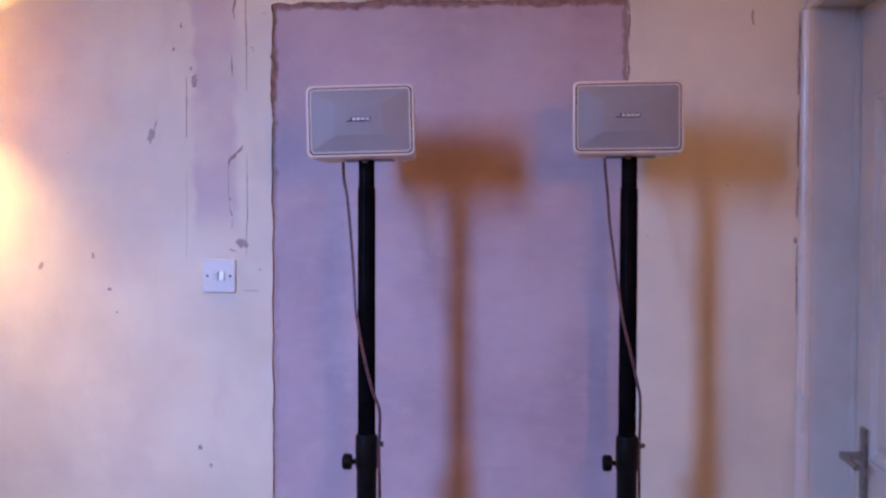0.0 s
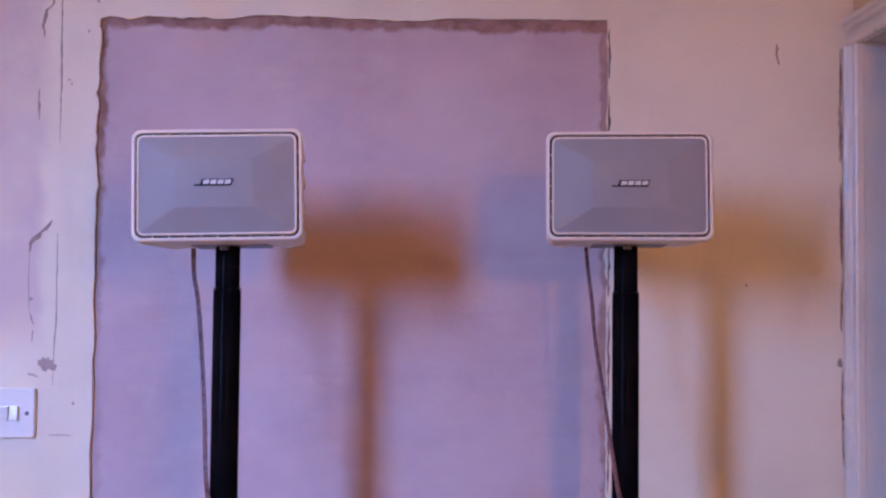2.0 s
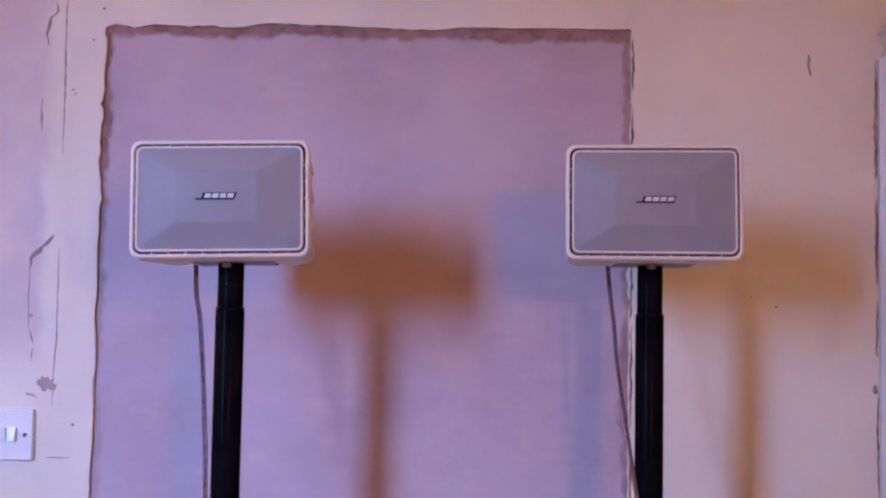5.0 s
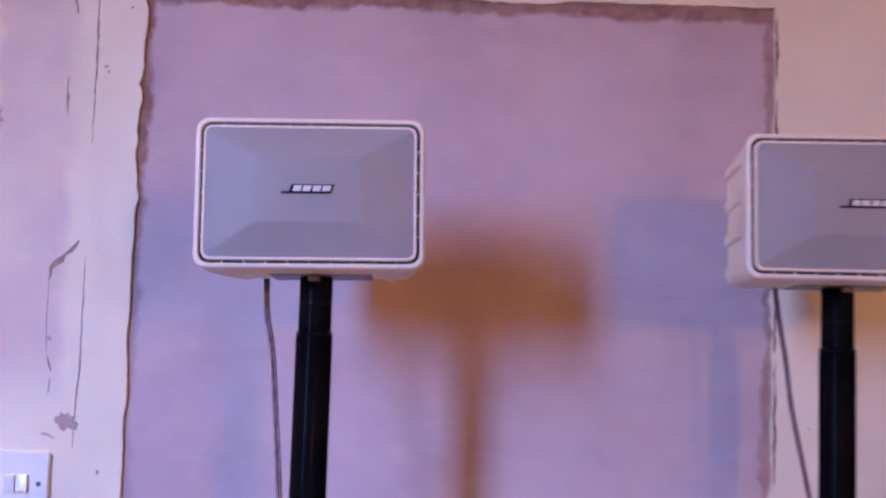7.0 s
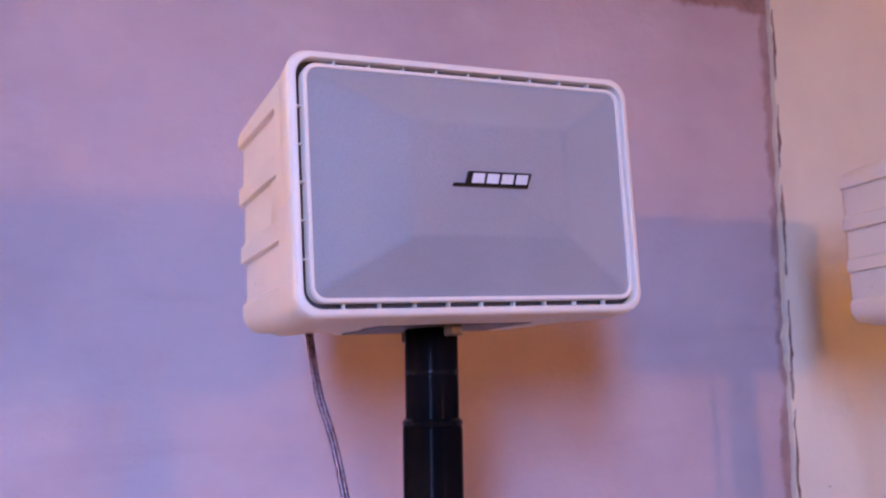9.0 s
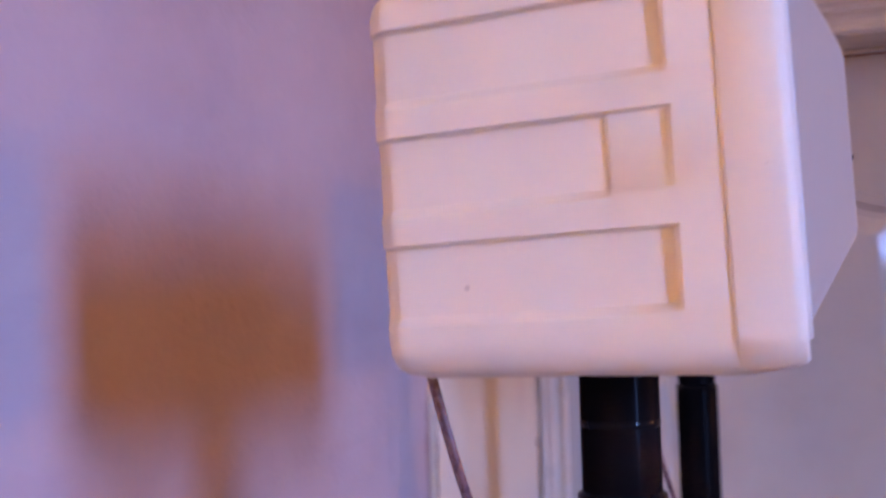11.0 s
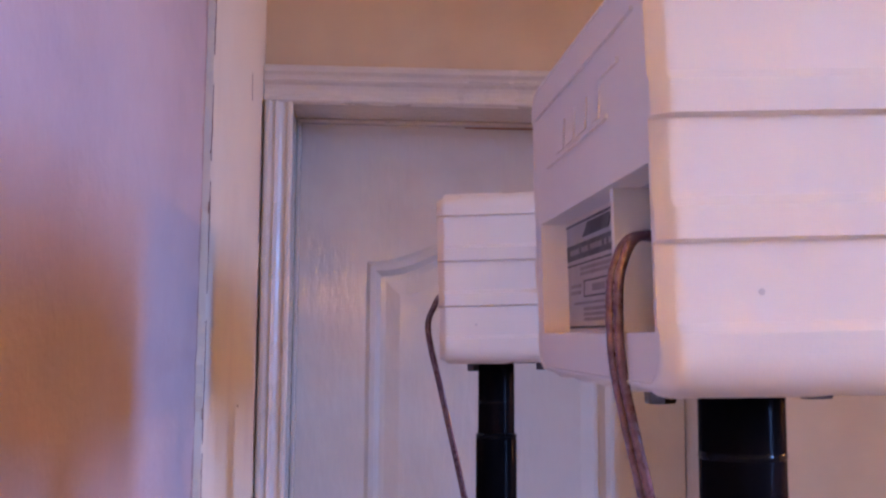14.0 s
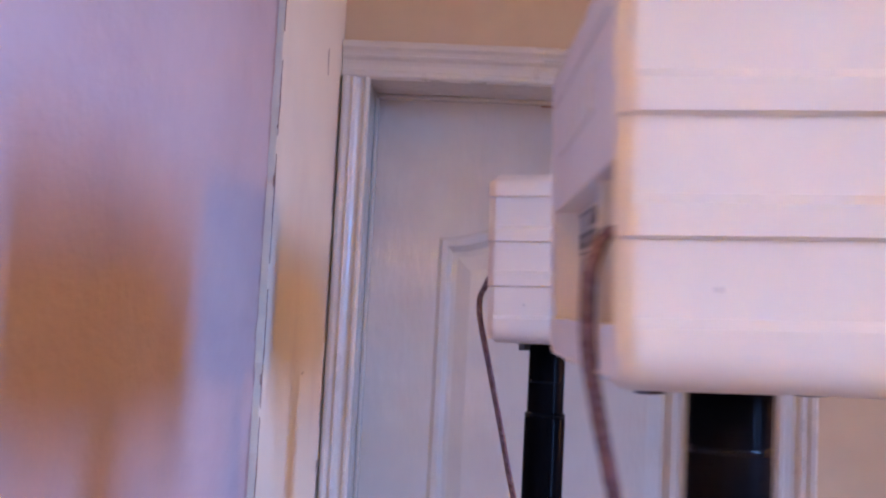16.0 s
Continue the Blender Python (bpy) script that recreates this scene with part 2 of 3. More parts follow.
def box(name, lo, hi, material, parent=None, label="", bevel=0.0):
    bm = bmesh.new()
    block(bm, lo, hi, bevel)
    return part(name, bm, material, parent, label, bevel > 0)


def loft(bm, loops, cap_start=False, cap_end=False):
    rings = [[bm.verts.new(p) for p in loop] for loop in loops]
    count = len(rings[0])
    for a, b in zip(rings, rings[1:]):
        for i in range(count):
            j = (i + 1) % count
            bm.faces.new((a[i], a[j], b[j], b[i]))
    if cap_start:
        bm.faces.new(rings[0])
    if cap_end:
        bm.faces.new(rings[-1])
    return rings


def turned(bm, profile, sides=32, m=None):
    """A body of revolution about z from (radius, height) pairs, closed at both ends."""
    loops = [[(r * math.cos(2 * math.pi * i / sides), r * math.sin(2 * math.pi * i / sides), h) for i in range(sides)]
             for r, h in profile]
    if m is not None:
        loops = [[m @ Vector(p) for p in loop] for loop in loops]
    loft(bm, loops, True, True)


def round_rect(hu, hw, r, v, n=6, drop=0.0):
    """A rounded rectangle in the plane of depth v, anticlockwise as seen from the front."""
    pts = []
    for cu, cw, a0 in ((hu - r, hw - r, 0), (-hu + r, hw - r, 90), (-hu + r, -hw + r, 180), (hu - r, -hw + r, 270)):
        for i in range(n + 1):
            a = radians(a0 + 90 * i / n)
            pts.append((cu + r * math.cos(a), v, cw + r * math.sin(a) - (drop if cw < 0 else 0.0)))
    return pts


def tube(name, points, radius, material, parent=None, label="", sides=10, steps=8):
    """A round flex through points, smoothed by Catmull-Rom."""
    pts = [Vector(p) for p in points]
    line = []
    for i in range(len(pts) - 1):
        p0, p1, p2, p3 = pts[max(i - 1, 0)], pts[i], pts[i + 1], pts[min(i + 2, len(pts) - 1)]
        for k in range(steps):
            t = k / steps
            line.append(0.5 * (2 * p1 + (p2 - p0) * t + (2 * p0 - 5 * p1 + 4 * p2 - p3) * t * t + (3 * p1 - p0 - 3 * p2 + p3) * t ** 3))
    line.append(pts[-1])
    loops = []
    side = Vector((1, 0, 0))
    for i, p in enumerate(line):
        way = (line[min(i + 1, len(line) - 1)] - line[max(i - 1, 0)]).normalized()
        side = (side - way * side.dot(way)).normalized()
        up = way.cross(side)
        loops.append([p + radius * (math.cos(2 * math.pi * k / sides) * side + math.sin(2 * math.pi * k / sides) * up) for k in range(sides)])
    bm = bmesh.new()
    loft(bm, loops, True, True)
    return part(name, bm, material, parent, label, True)


def thing(name, label, category, group="", at=None):
    ob = new(name)
    ob.empty_display_size = 0.05
    if at is not None:
        ob.matrix_basis = at
    return tagged(ob, label, category, group)


def prism(bm, outline, y0, y1):
    """A flat outline in (x, z) given thickness along y."""
    a = [bm.verts.new((x, y0, z)) for x, z in outline]
    b = [bm.verts.new((x, y1, z)) for x, z in outline]
    bm.faces.new(a)
    bm.faces.new(b)
    for i in range(len(a)):
        j = (i + 1) % len(a)
        bm.faces.new((a[i], a[j], b[j], b[i]))


# ---- room ----
X0, X1, Y0, Y1, H = -3.2, 1.371, -2.85, 0.0, 3.2
PL, PR, PT = 0.030, 0.930, 2.036     # old opening: left, right, top
SKIM = 0.007                          # the cream coat stands proud of the infill


def skim_outline():
    """Cream coat round the filled opening, with a chipped and scalloped inner edge."""
    rng = random.Random(4)
    pts = [(X0, 0.0), (X0, H), (X1, H), (X1, 0.0)]
    z = 0.0
    right = []
    while z < PT - 0.01:
        chip = 0.004 * (rng.random() - 0.5)
        if z < 1.84 and noise.noise((z * 14, 3.1, 0)) > 0.12:
            chip -= 0.006 * rng.random()
        right.append((PR + chip, z))
        z += 0.008 + 0.012 * rng.random()
    top = []
    x = PR
    while x > PL + 0.01:
        if x > 0.63:
            chip = 0.0015 * (rng.random() - 0.5)
        else:
            chip = 0.007 * noise.noise((x * 17, 0.4, 0)) + 0.003 * (rng.random() - 0.5) - 0.002
        top.append((x, PT + chip - 0.004 * (PR - x)))
        x -= 0.006 + 0.010 * rng.random()
    left = []
    z = PT - 0.01
    while z > 0.0:
        rough_here = 1.0 if z > 1.72 else 0.35
        chip = rough_here * (0.010 * noise.noise((z * 21, 7.7, 0)) + 0.004 * (rng.random() - 0.5))
        left.append((PL + chip, z))
        z -= 0.007 + 0.012 * rng.random()
    left.append((PL, 0.0))
    return pts + right + top + left


bm = bmesh.new()
block(bm, (X0 - 0.15, SKIM + 0.012, 0), (X1 + 0.15, 0.20, H))
wall_north = tagged(part("wall_north", bm, PLASTER), "old plastered wall with a filled-in doorway", "wall", kind="structure")
bm = bmesh.new()
prism(bm, skim_outline(), 0.0, SKIM + 0.012)
part("cream_coat", bm, CREAM, wall_north, "cream painted coat with chipped edges")
bm = bmesh.new()
block(bm, (PL - 0.03, SKIM, 0), (PR + 0.03, SKIM + 0.011, PT + 0.03))
part("plaster_infill", bm, PLASTER, wall_north, "bare pink plaster filling an old doorway")

# door wall with its opening
DY0, DY1, DZ = -0.039, -0.645, 1.994    # the clear opening
DOOR_X = 1.482
wall_east = tagged(new("wall_east"), "ochre painted wall with a door opening", "wall", kind="structure")
box("wall_strip", (X1, DY0, 0), (X1 + 0.15, 0.20, H), OCHRE, wall_east)
box("wall_over_door", (X1, DY1, DZ), (X1 + 0.15, DY0, H), OCHRE, wall_east)
box("wall_length", (X1, Y0 - 0.15, 0), (X1 + 0.15, DY1, H), OCHRE, wall_east)
# south and west walls are unseen; their dark tone holds back bounced light
wall_south = tagged(new("wall_south"), "unseen wall with one tall window, darkened to cut bounced light", "wall", kind="structure")
WX0, WX1, WZ0, WZ1 = WINDOW
box("wall_piece", (X0 - 0.15, Y0 - 0.15, 0), (WX0, Y0, H), UNSEEN_WALL, wall_south)
box("wall_piece", (WX1, Y0 - 0.15, 0), (X1, Y0, H), UNSEEN_WALL, wall_south)
box("wall_piece", (WX0, Y0 - 0.15, 0), (WX1, Y0, WZ0), UNSEEN_WALL, wall_south)
box("wall_piece", (WX0, Y0 - 0.15, WZ1), (WX1, Y0, H), UNSEEN_WALL, wall_south)
window = tagged(new("window_1"), "tall narrow window with a white frame", "window", kind="structure")
for lo, hi in (((WX0, WZ0), (WX0 + 0.03, WZ1)), ((WX1 - 0.03, WZ0), (WX1, WZ1)), ((WX0 + 0.03, WZ0), (WX1 - 0.03, WZ0 + 0.03)), ((WX0 + 0.03, WZ1 - 0.03), (WX1 - 0.03, WZ1))):
    box("window_frame", (lo[0], Y0 - 0.13, lo[1]), (hi[0], Y0 - 0.09, hi[1]), GLOSS, window, bevel=0.004)
pane = box("pane", (WX0 + 0.03, Y0 - 0.114, WZ0 + 0.03), (WX1 - 0.03, Y0 - 0.110, WZ1 - 0.03), GLASS, window)
pane.visible_shadow = False
wall_west = tagged(box("wall_west", (X0 - 0.15, Y0, 0), (X0, SKIM + 0.012, H), UNSEEN_WALL), "unseen closing wall, darkened to cut bounced light", "wall", kind="structure")
# floor is out of view; its brown sets how much light bounces upward
tagged(box("floor", (X0 - 0.15, Y0 - 0.15, -0.1), (X1 + 0.3, 0.2, 0), FLOOR), "unseen wooden floor, toned for the light it bounces", "floor", kind="structure")
tagged(box("ceiling", (X0 - 0.15, Y0 - 0.15, H), (X1 + 0.3, 0.2, H + 0.1), WHITE_CEILING), "white painted ceiling", "ceiling", kind="structure")


# architrave: a moulded section swept along each side of the door
SECTION = [(0.000, 0.000), (0.000, 0.012), (0.003, 0.015), (0.008, 0.015), (0.012, 0.011), (0.020, 0.0105), (0.026, 0.0125), (0.030, 0.0180),
           (0.033, 0.0195), (0.035, 0.0160), (0.040, 0.0165), (0.045, 0.0215), (0.051, 0.0215), (0.055, 0.018), (0.056, 0.000)]


def moulding(name, start, end, out, away, width, parent):
    """A moulding from start to end; its width runs along out from the opening's edge, its thickness along away."""
    bm = bmesh.new()
    k = width / 0.056
    loops = [[Vector(p) + a * k * Vector(out) + b * Vector(away) for a, b in SECTION] for p in (start, end)]
    loft(bm, loops, True, True)
    return part(name, bm, WORN_GLOSS, parent, "white gloss moulded architrave")


door_frame = tagged(new("door_frame"), "white gloss painted door frame with moulded architrave", "door frame", kind="structure")
moulding("architrave", (X1, DY0 - 0.003, 0), (X1, DY0 - 0.003, DZ - 0.003), (0, 1, 0), (-1, 0, 0), 0.040, door_frame)
moulding("architrave", (X1, DY1 + 0.003, 0), (X1, DY1 + 0.003, DZ - 0.003), (0, -1, 0), (-1, 0, 0), 0.056, door_frame)
moulding("architrave", (X1, DY1 - 0.053, DZ - 0.003), (X1, -0.001, DZ - 0.003), (0, 0, 1), (-1, 0, 0), 0.054, door_frame)
box("jamb", (X1 + 0.001, DY0 - 0.001, 0), (X1 + 0.148, DY0 + 0.018, DZ), GLOSS, door_frame)
box("jamb", (X1 + 0.001, DY1 - 0.018, 0), (X1 + 0.148, DY1 + 0.001, DZ), GLOSS, door_frame)
box("head", (X1 + 0.001, DY1, DZ - 0.001), (X1 + 0.148, DY0, DZ + 0.018), GLOSS, door_frame)
box("head_stop", (DOOR_X - 0.015, DY1 + 0.002, DZ - 0.007), (DOOR_X - 0.0005, DY0 - 0.002, DZ - 0.0015), GLOSS, door_frame, bevel=0.002)
box("side_stop", (DOOR_X - 0.015, DY0 - 0.007, 0), (DOOR_X - 0.0005, DY0 - 0.0015, DZ - 0.007), GLOSS, door_frame, bevel=0.002)
bm = bmesh.new()
prism(bm, [(DOOR_X - 0.0020, DZ - 0.0090), (DOOR_X + 0.0010, DZ - 0.0090), (DOOR_X + 0.0010, DZ - 0.0060), (DOOR_X - 0.0020, DZ - 0.0060)], -0.30, DY1 + 0.05)
part("bare_streak", bm, BARE_WOOD, door_frame, "strip of bare wood showing through the paint")


def panel_outline(y0, y1, z0, z1, rise, inset, n=24):
    """A panel with a swept, arched top: square shoulders that climb to the middle."""
    y0, y1, z0 = y0 - inset, y1 + inset, z0 + inset
    pts = [(y0, z0), (y1, z0)]
    for i in range(n + 1):
        t = i / n
        s = math.sin(math.pi * t)
        pts.append((y1 + (y0 - y1) * t, z1 - inset + rise * s ** 2.2))
    return pts


def door_panel(bm, x, y0, y1, z0, z1, rise):
    """Moulded panel: an outer bead, a sunk channel and a raised field."""
    steps = ((0.0, 0.0), (0.006, -0.004), (0.014, -0.003), (0.022, 0.008), (0.030, 0.008), (0.050, 0.001), (0.052, 0.0005))
    loops = [[(x + d, y, z) for y, z in panel_outline(y0, y1, z0, z1, rise, inset)] for inset, d in steps]
    loft(bm, loops, False, True)


door = tagged(new("door_1"), "white gloss painted panelled door with an arched upper panel, shut", "door", kind="structure")
door_top = DZ - 0.003
pan_hi, pan_lo = (-0.150, -0.532, 0.92, 1.774, 0.053), (-0.150, -0.532, 0.20, 0.78, 0.0)


def door_leaf():
    """Front sheet with openings for the two moulded panels, and the thickness behind it."""
    bm = bmesh.new()
    a, b = DY0 - 0.003, DY1 + 0.003
    for y0, y1, z0, z1, rise in (pan_hi, pan_lo):
        door_panel(bm, DOOR_X, y0, y1, z0, z1, rise)
    for lo, hi in (((a, 0.005), (pan_hi[0], door_top)), ((pan_hi[1], 0.005), (b, door_top))):
        bm.faces.new([bm.verts.new((DOOR_X, y, z)) for y, z in ((lo[0], lo[1]), (hi[0], lo[1]), (hi[0], hi[1]), (lo[0], hi[1]))])
    for z0, z1 in ((0.005, pan_lo[2]), (pan_lo[3], pan_hi[2])):
        bm.faces.new([bm.verts.new((DOOR_X, y, z)) for y, z in ((pan_hi[0], z0), (pan_hi[1], z0), (pan_hi[1], z1), (pan_hi[0], z1))])
    arch = panel_outline(pan_hi[0], pan_hi[1], pan_hi[2], pan_hi[3], pan_hi[4], 0.0)[2:]
    for (ya, za), (yb, zb) in zip(arch, arch[1:]):
        bm.faces.new([bm.verts.new((DOOR_X, y, z)) for y, z in ((ya, za), (yb, zb), (yb, door_top), (ya, door_top))])
    bmesh.ops.remove_doubles(bm, verts=bm.verts[:], dist=0.0002)
    bmesh.ops.recalc_face_normals(bm, faces=bm.faces[:])
    block(bm, (DOOR_X + 0.014, b, 0.005), (DOOR_X + 0.040, a, door_top))
    block(bm, (DOOR_X + 0.0005, b, door_top - 0.004), (DOOR_X + 0.014, a, door_top))
    block(bm, (DOOR_X + 0.0005, a - 0.004, 0.005), (DOOR_X + 0.014, a, door_top))
    block(bm, (DOOR_X + 0.0005, b, 0.005), (DOOR_X + 0.014, b + 0.004, door_top))
    return bm


part("leaf", door_leaf(), GLOSS, door)


def lever_handle(y, z):
    plate = box("handle_plate", (DOOR_X - 0.008, y - 0.021, z - 0.110), (DOOR_X, y + 0.021, z + 0.065), STEEL, door, "worn steel lever handle plate", 0.003)
    bm = bmesh.new()
    turned(bm, [(0.011, 0.0), (0.010, 0.008), (0.008, 0.04), (0.009, 0.052)], 20, Matrix.Translation((DOOR_X - 0.006, y, z)) @ pose(0, 0, 0, 0, -90, 0))
    part("lever_neck", bm, STEEL, plate, smooth=True)
    tube("lever", [(DOOR_X - 0.05, y, z), (DOOR_X - 0.056, y - 0.012, z), (DOOR_X - 0.056, y - 0.06, z + 0.002), (DOOR_X - 0.054, y - 0.108, z - 0.003)],
         0.008, STEEL, plate)


lever_handle(-0.118, 0.925)


# cracks, chips and smudges in the cream coat
def crack(points, width, seed, material=CRACK, name="wall_crack"):
    rng = random.Random(seed)
    pts = []
    for (xa, za), (xb, zb) in zip(points, points[1:]):
        n = max(2, int(math.hypot(xb - xa, zb - za) / 0.008))
        pts += [(xa + (xb - xa) * i / n, za + (zb - za) * i / n) for i in range(n)]
    pts.append(points[-1])
    left, right = [], []
    for i, (x, z) in enumerate(pts):
        j, k = max(i - 1, 0), min(i + 1, len(pts) - 1)
        dx, dz = pts[k][0] - pts[j][0], pts[k][1] - pts[j][1]
        d = math.hypot(dx, dz) or 1.0
        taper = 0.25 + math.sin(math.pi * (i + 0.5) / len(pts))
        w = width * taper * (0.4 + 0.9 * rng.random()) / 2
        s = width * (rng.random() - 0.5) * 0.8
        left.append((x - dz / d * (w + s), z + dx / d * (w + s)))
        right.append((x + dz / d * (w - s), z - dx / d * (w - s)))
    bm = bmesh.new()
    prism(bm, left + right[::-1], -0.0006, 0.001)
    part(name, bm, material, wall_north)


def chip(x, z, wide, high, seed, material=SMUDGE, lean=0.0):
    rng = random.Random(seed)
    outline = []
    for i in range(18):
        a = 2 * math.pi * i / 18
        r = 0.55 + 0.55 * rng.random()
        u, w = 0.5 * wide * r * math.cos(a), 0.5 * high * r * math.sin(a)
        outline.append((x + u * math.cos(lean) - w * math.sin(lean), z + u * math.sin(lean) + w * math.cos(lean)))
    bm = bmesh.new()
    prism(bm, outline, -0.0007, 0.001)
    part("wall_chip", bm, material, wall_north)


crack([(-0.037, 2.125), (-0.036, 1.985), (-0.035, 1.915), (-0.035, 1.805)], 0.0022, 1)
crack([(-0.035, 1.645), (-0.034, 1.497), (-0.038, 1.421), (-0.037, 1.380)], 0.0016, 2)
crack([(-0.055, 2.067), (-0.050, 2.053), (-0.063, 2.040), (-0.069, 2.011), (-0.067, 1.991)], 0.0040, 3)
crack([(-0.072, 1.900), (-0.074, 1.880), (-0.071, 1.845)], 0.0030, 4)
crack([(-0.046, 1.668), (-0.063, 1.647), (-0.081, 1.626), (-0.083, 1.610)], 0.0060, 5)
crack([(-0.083, 1.610), (-0.084, 1.560), (-0.081, 1.505)], 0.0010, 6)
crack([(-0.079, 1.505), (-0.073, 1.485)], 0.0020, 7)
crack([(-0.075, 1.475), (-0.075, 1.455)], 0.0026, 8)
crack([(-0.081, 1.400), (-0.063, 1.393)], 0.0050, 9, SMUDGE)
crack([(-0.042, 1.294), (-0.004, 1.294)], 0.0014, 10)
crack([(-0.193, 1.845), (-0.192, 1.765), (-0.194, 1.685)], 0.0024, 11)
crack([(-0.194, 1.605), (-0.193, 1.485), (-0.195, 1.375)], 0.0010, 12, SMUDGE)
crack([(1.232, 1.997), (1.233, 1.980), (1.238, 1.961)], 0.0050, 13)
crack([(1.346, 1.935), (1.346, 1.865), (1.346, 1.785)], 0.0050, 14, SMUDGE)
crack([(1.346, 1.745), (1.346, 1.685), (1.346, 1.605)], 0.0030, 15, SMUDGE)
crack([(1.346, 1.545), (1.346, 1.485)], 0.0030, 16)
for k, (lo, hi) in enumerate(((1.20, 1.34), (1.36, 1.53), (1.55, 1.66), (1.69, 1.80), (1.82, 1.90), (1.93, 2.02))):
    crack([(0.9330, lo), (0.9335, (lo + hi) / 2), (0.9330, hi)], 0.0032, 60 + k, DEEP_CRACK)
for k, (lo, hi) in enumerate(((1.25, 1.42), (1.50, 1.58), (1.61, 1.75), (1.79, 1.86), (1.90, 1.99))):
    crack([(1.3480, lo), (1.3470, (lo + hi) / 2), (1.3480, hi)], 0.0026, 70 + k, DEEP_CRACK)
chip(-0.287, 1.692, 0.020, 0.042, 20, lean=-0.25)
chip(-0.275, 1.720, 0.006, 0.030, 21, lean=-0.3)
chip(-0.171, 1.835, 0.020, 0.038, 22, lean=-0.1)
chip(-0.181, 1.865, 0.008, 0.014, 23)
chip(-0.048, 1.417, 0.036, 0.026, 24, lean=-0.4)
chip(-0.585, 1.355, 0.013, 0.024, 25, lean=-0.5)
chip(-0.444, 1.383, 0.008, 0.018, 26, lean=0.2)
chip(-0.401, 1.295, 0.014, 0.010, 27)
chip(-0.381, 1.235, 0.007, 0.007, 28)
chip(-0.133, 0.838, 0.010, 0.012, 29)
chip(-0.161, 0.885, 0.012, 0.018, 30)
chip(-0.001, 1.349, 0.006, 0.006, 31, CRACK)
chip(-0.021, 1.916, 0.007, 0.005, 32)
chip(-0.017, 1.909, 0.004, 0.005, 33)
chip(0.027, 2.057, 0.006, 0.005, 34, CRACK)
chip(0.011, 2.003, 0.004, 0.004, 35, CRACK)
chip(1.177, 1.566, 0.005, 0.004, 36, CRACK)
chip(1.343, 1.430, 0.010, 0.018, 37, CRACK)
chip(-0.226, 1.915, 0.008, 0.012, 38)
chip(-0.206, 1.975, 0.006, 0.02, 39)
chip(0.9335, 1.768, 0.006, 0.034, 41, CRACK)
chip(0.932, 1.700, 0.003, 0.030, 44, CRACK)
chip(0.932, 1.560, 0.004, 0.040, 46, CRACK)
chip(-0.079, 1.530, 0.010, 0.007, 40)


# ---- light switch ----
def light_switch(x, z):
    root = thing("light_switch", "white plastic double light switch on the cream wall", "light switch", at=pose(x, 0, z))
    bm = bmesh.new()
    loft(bm, [round_rect(0.043, 0.043, 0.004, 0.0), round_rect(0.043, 0.043, 0.004, -0.006), round_rect(0.0415, 0.0415, 0.004, -0.0085)], True, True)
    part("plate", bm, SWITCH_WHITE, root, smooth=True)
    for u, tilt in ((-0.0085, 9), (0.0085, -9)):
        bm = bmesh.new()
        block(bm, (-0.0075, -0.006, -0.012), (0.0075, 0.003, 0.012), 0.0015)
        part("rocker", bm, SWITCH_WHITE, root, smooth=True, at=pose(u, -0.0085, 0, tilt))
    for u in (-0.030, 0.030):
        bm = bmesh.new()
        turned(bm, [(0.0035, 0), (0.0035, 0.001), (0.002, 0.0014)], 14, pose(u, -0.0085, 0, 90))
        part("screw", bm, ZINC, root, smooth=True)


light_switch(-0.1075, 1.332)


# ---- loudspeaker ----
HU, HW, DEPTH = 0.1170, 0.0775, 0.1465
GROOVES = ((0.0520, 0.0), (0.0119, 1.0), (-0.0278, 0.0))   # top of each side channel; 1: it has a shallow first step
RIBS = (-0.082, -0.041, 0.0, 0.041, 0.082)


def cabinet_loop(v, hu, trim, deep, shallow, ribs, r=0.013):
    """Cross-section of the cabinet: side channels deep or shallow, ribbed top and underside."""
    pts = []
    up, down = 0.0755 - 0.046 * v - trim, 0.0803 - 0.028 * v - trim

    def arc(cu, cw, a0):
        for i in range(7):
            a = radians(a0 + 15 * i)
            pts.append((cu + r * math.cos(a), v, cw + r * math.sin(a)))

    def flat(sign):
        for u in (RIBS if sign < 0 else RIBS[::-1]):
            for du, d in ((-0.0085, 0), (-0.0040, -ribs), (0.0040, -ribs), (0.0085, 0)):
                pts.append((u - sign * du, v, up - d if sign > 0 else 0.4 * d - down))

    def side(sign):
        rows = []
        for g, stepped in GROOVES:
            d = shallow if stepped else deep
            rows += [(g, 0.0), (g - 0.0010, d), (g - 0.0262, d * 0.85), (g - 0.0295, 0.0)]
        for w, d in (rows if sign < 0 else rows[::-1]):
            pts.append((sign * (hu - d), v, w))

    side(1)
    arc(hu - r, up - r, 0)
    flat(1)
    arc(-hu + r, up - r, 90)
    side(-1)
    arc(-hu + r, -down + r, 180)
    flat(-1)
    arc(hu - r, -down + r, 270)
    return pts


REC = (-0.0978, 0.0915, -0.0565, -0.002)     # recess in the back: u from, u to, w from, w to
DIVIDE = -0.036


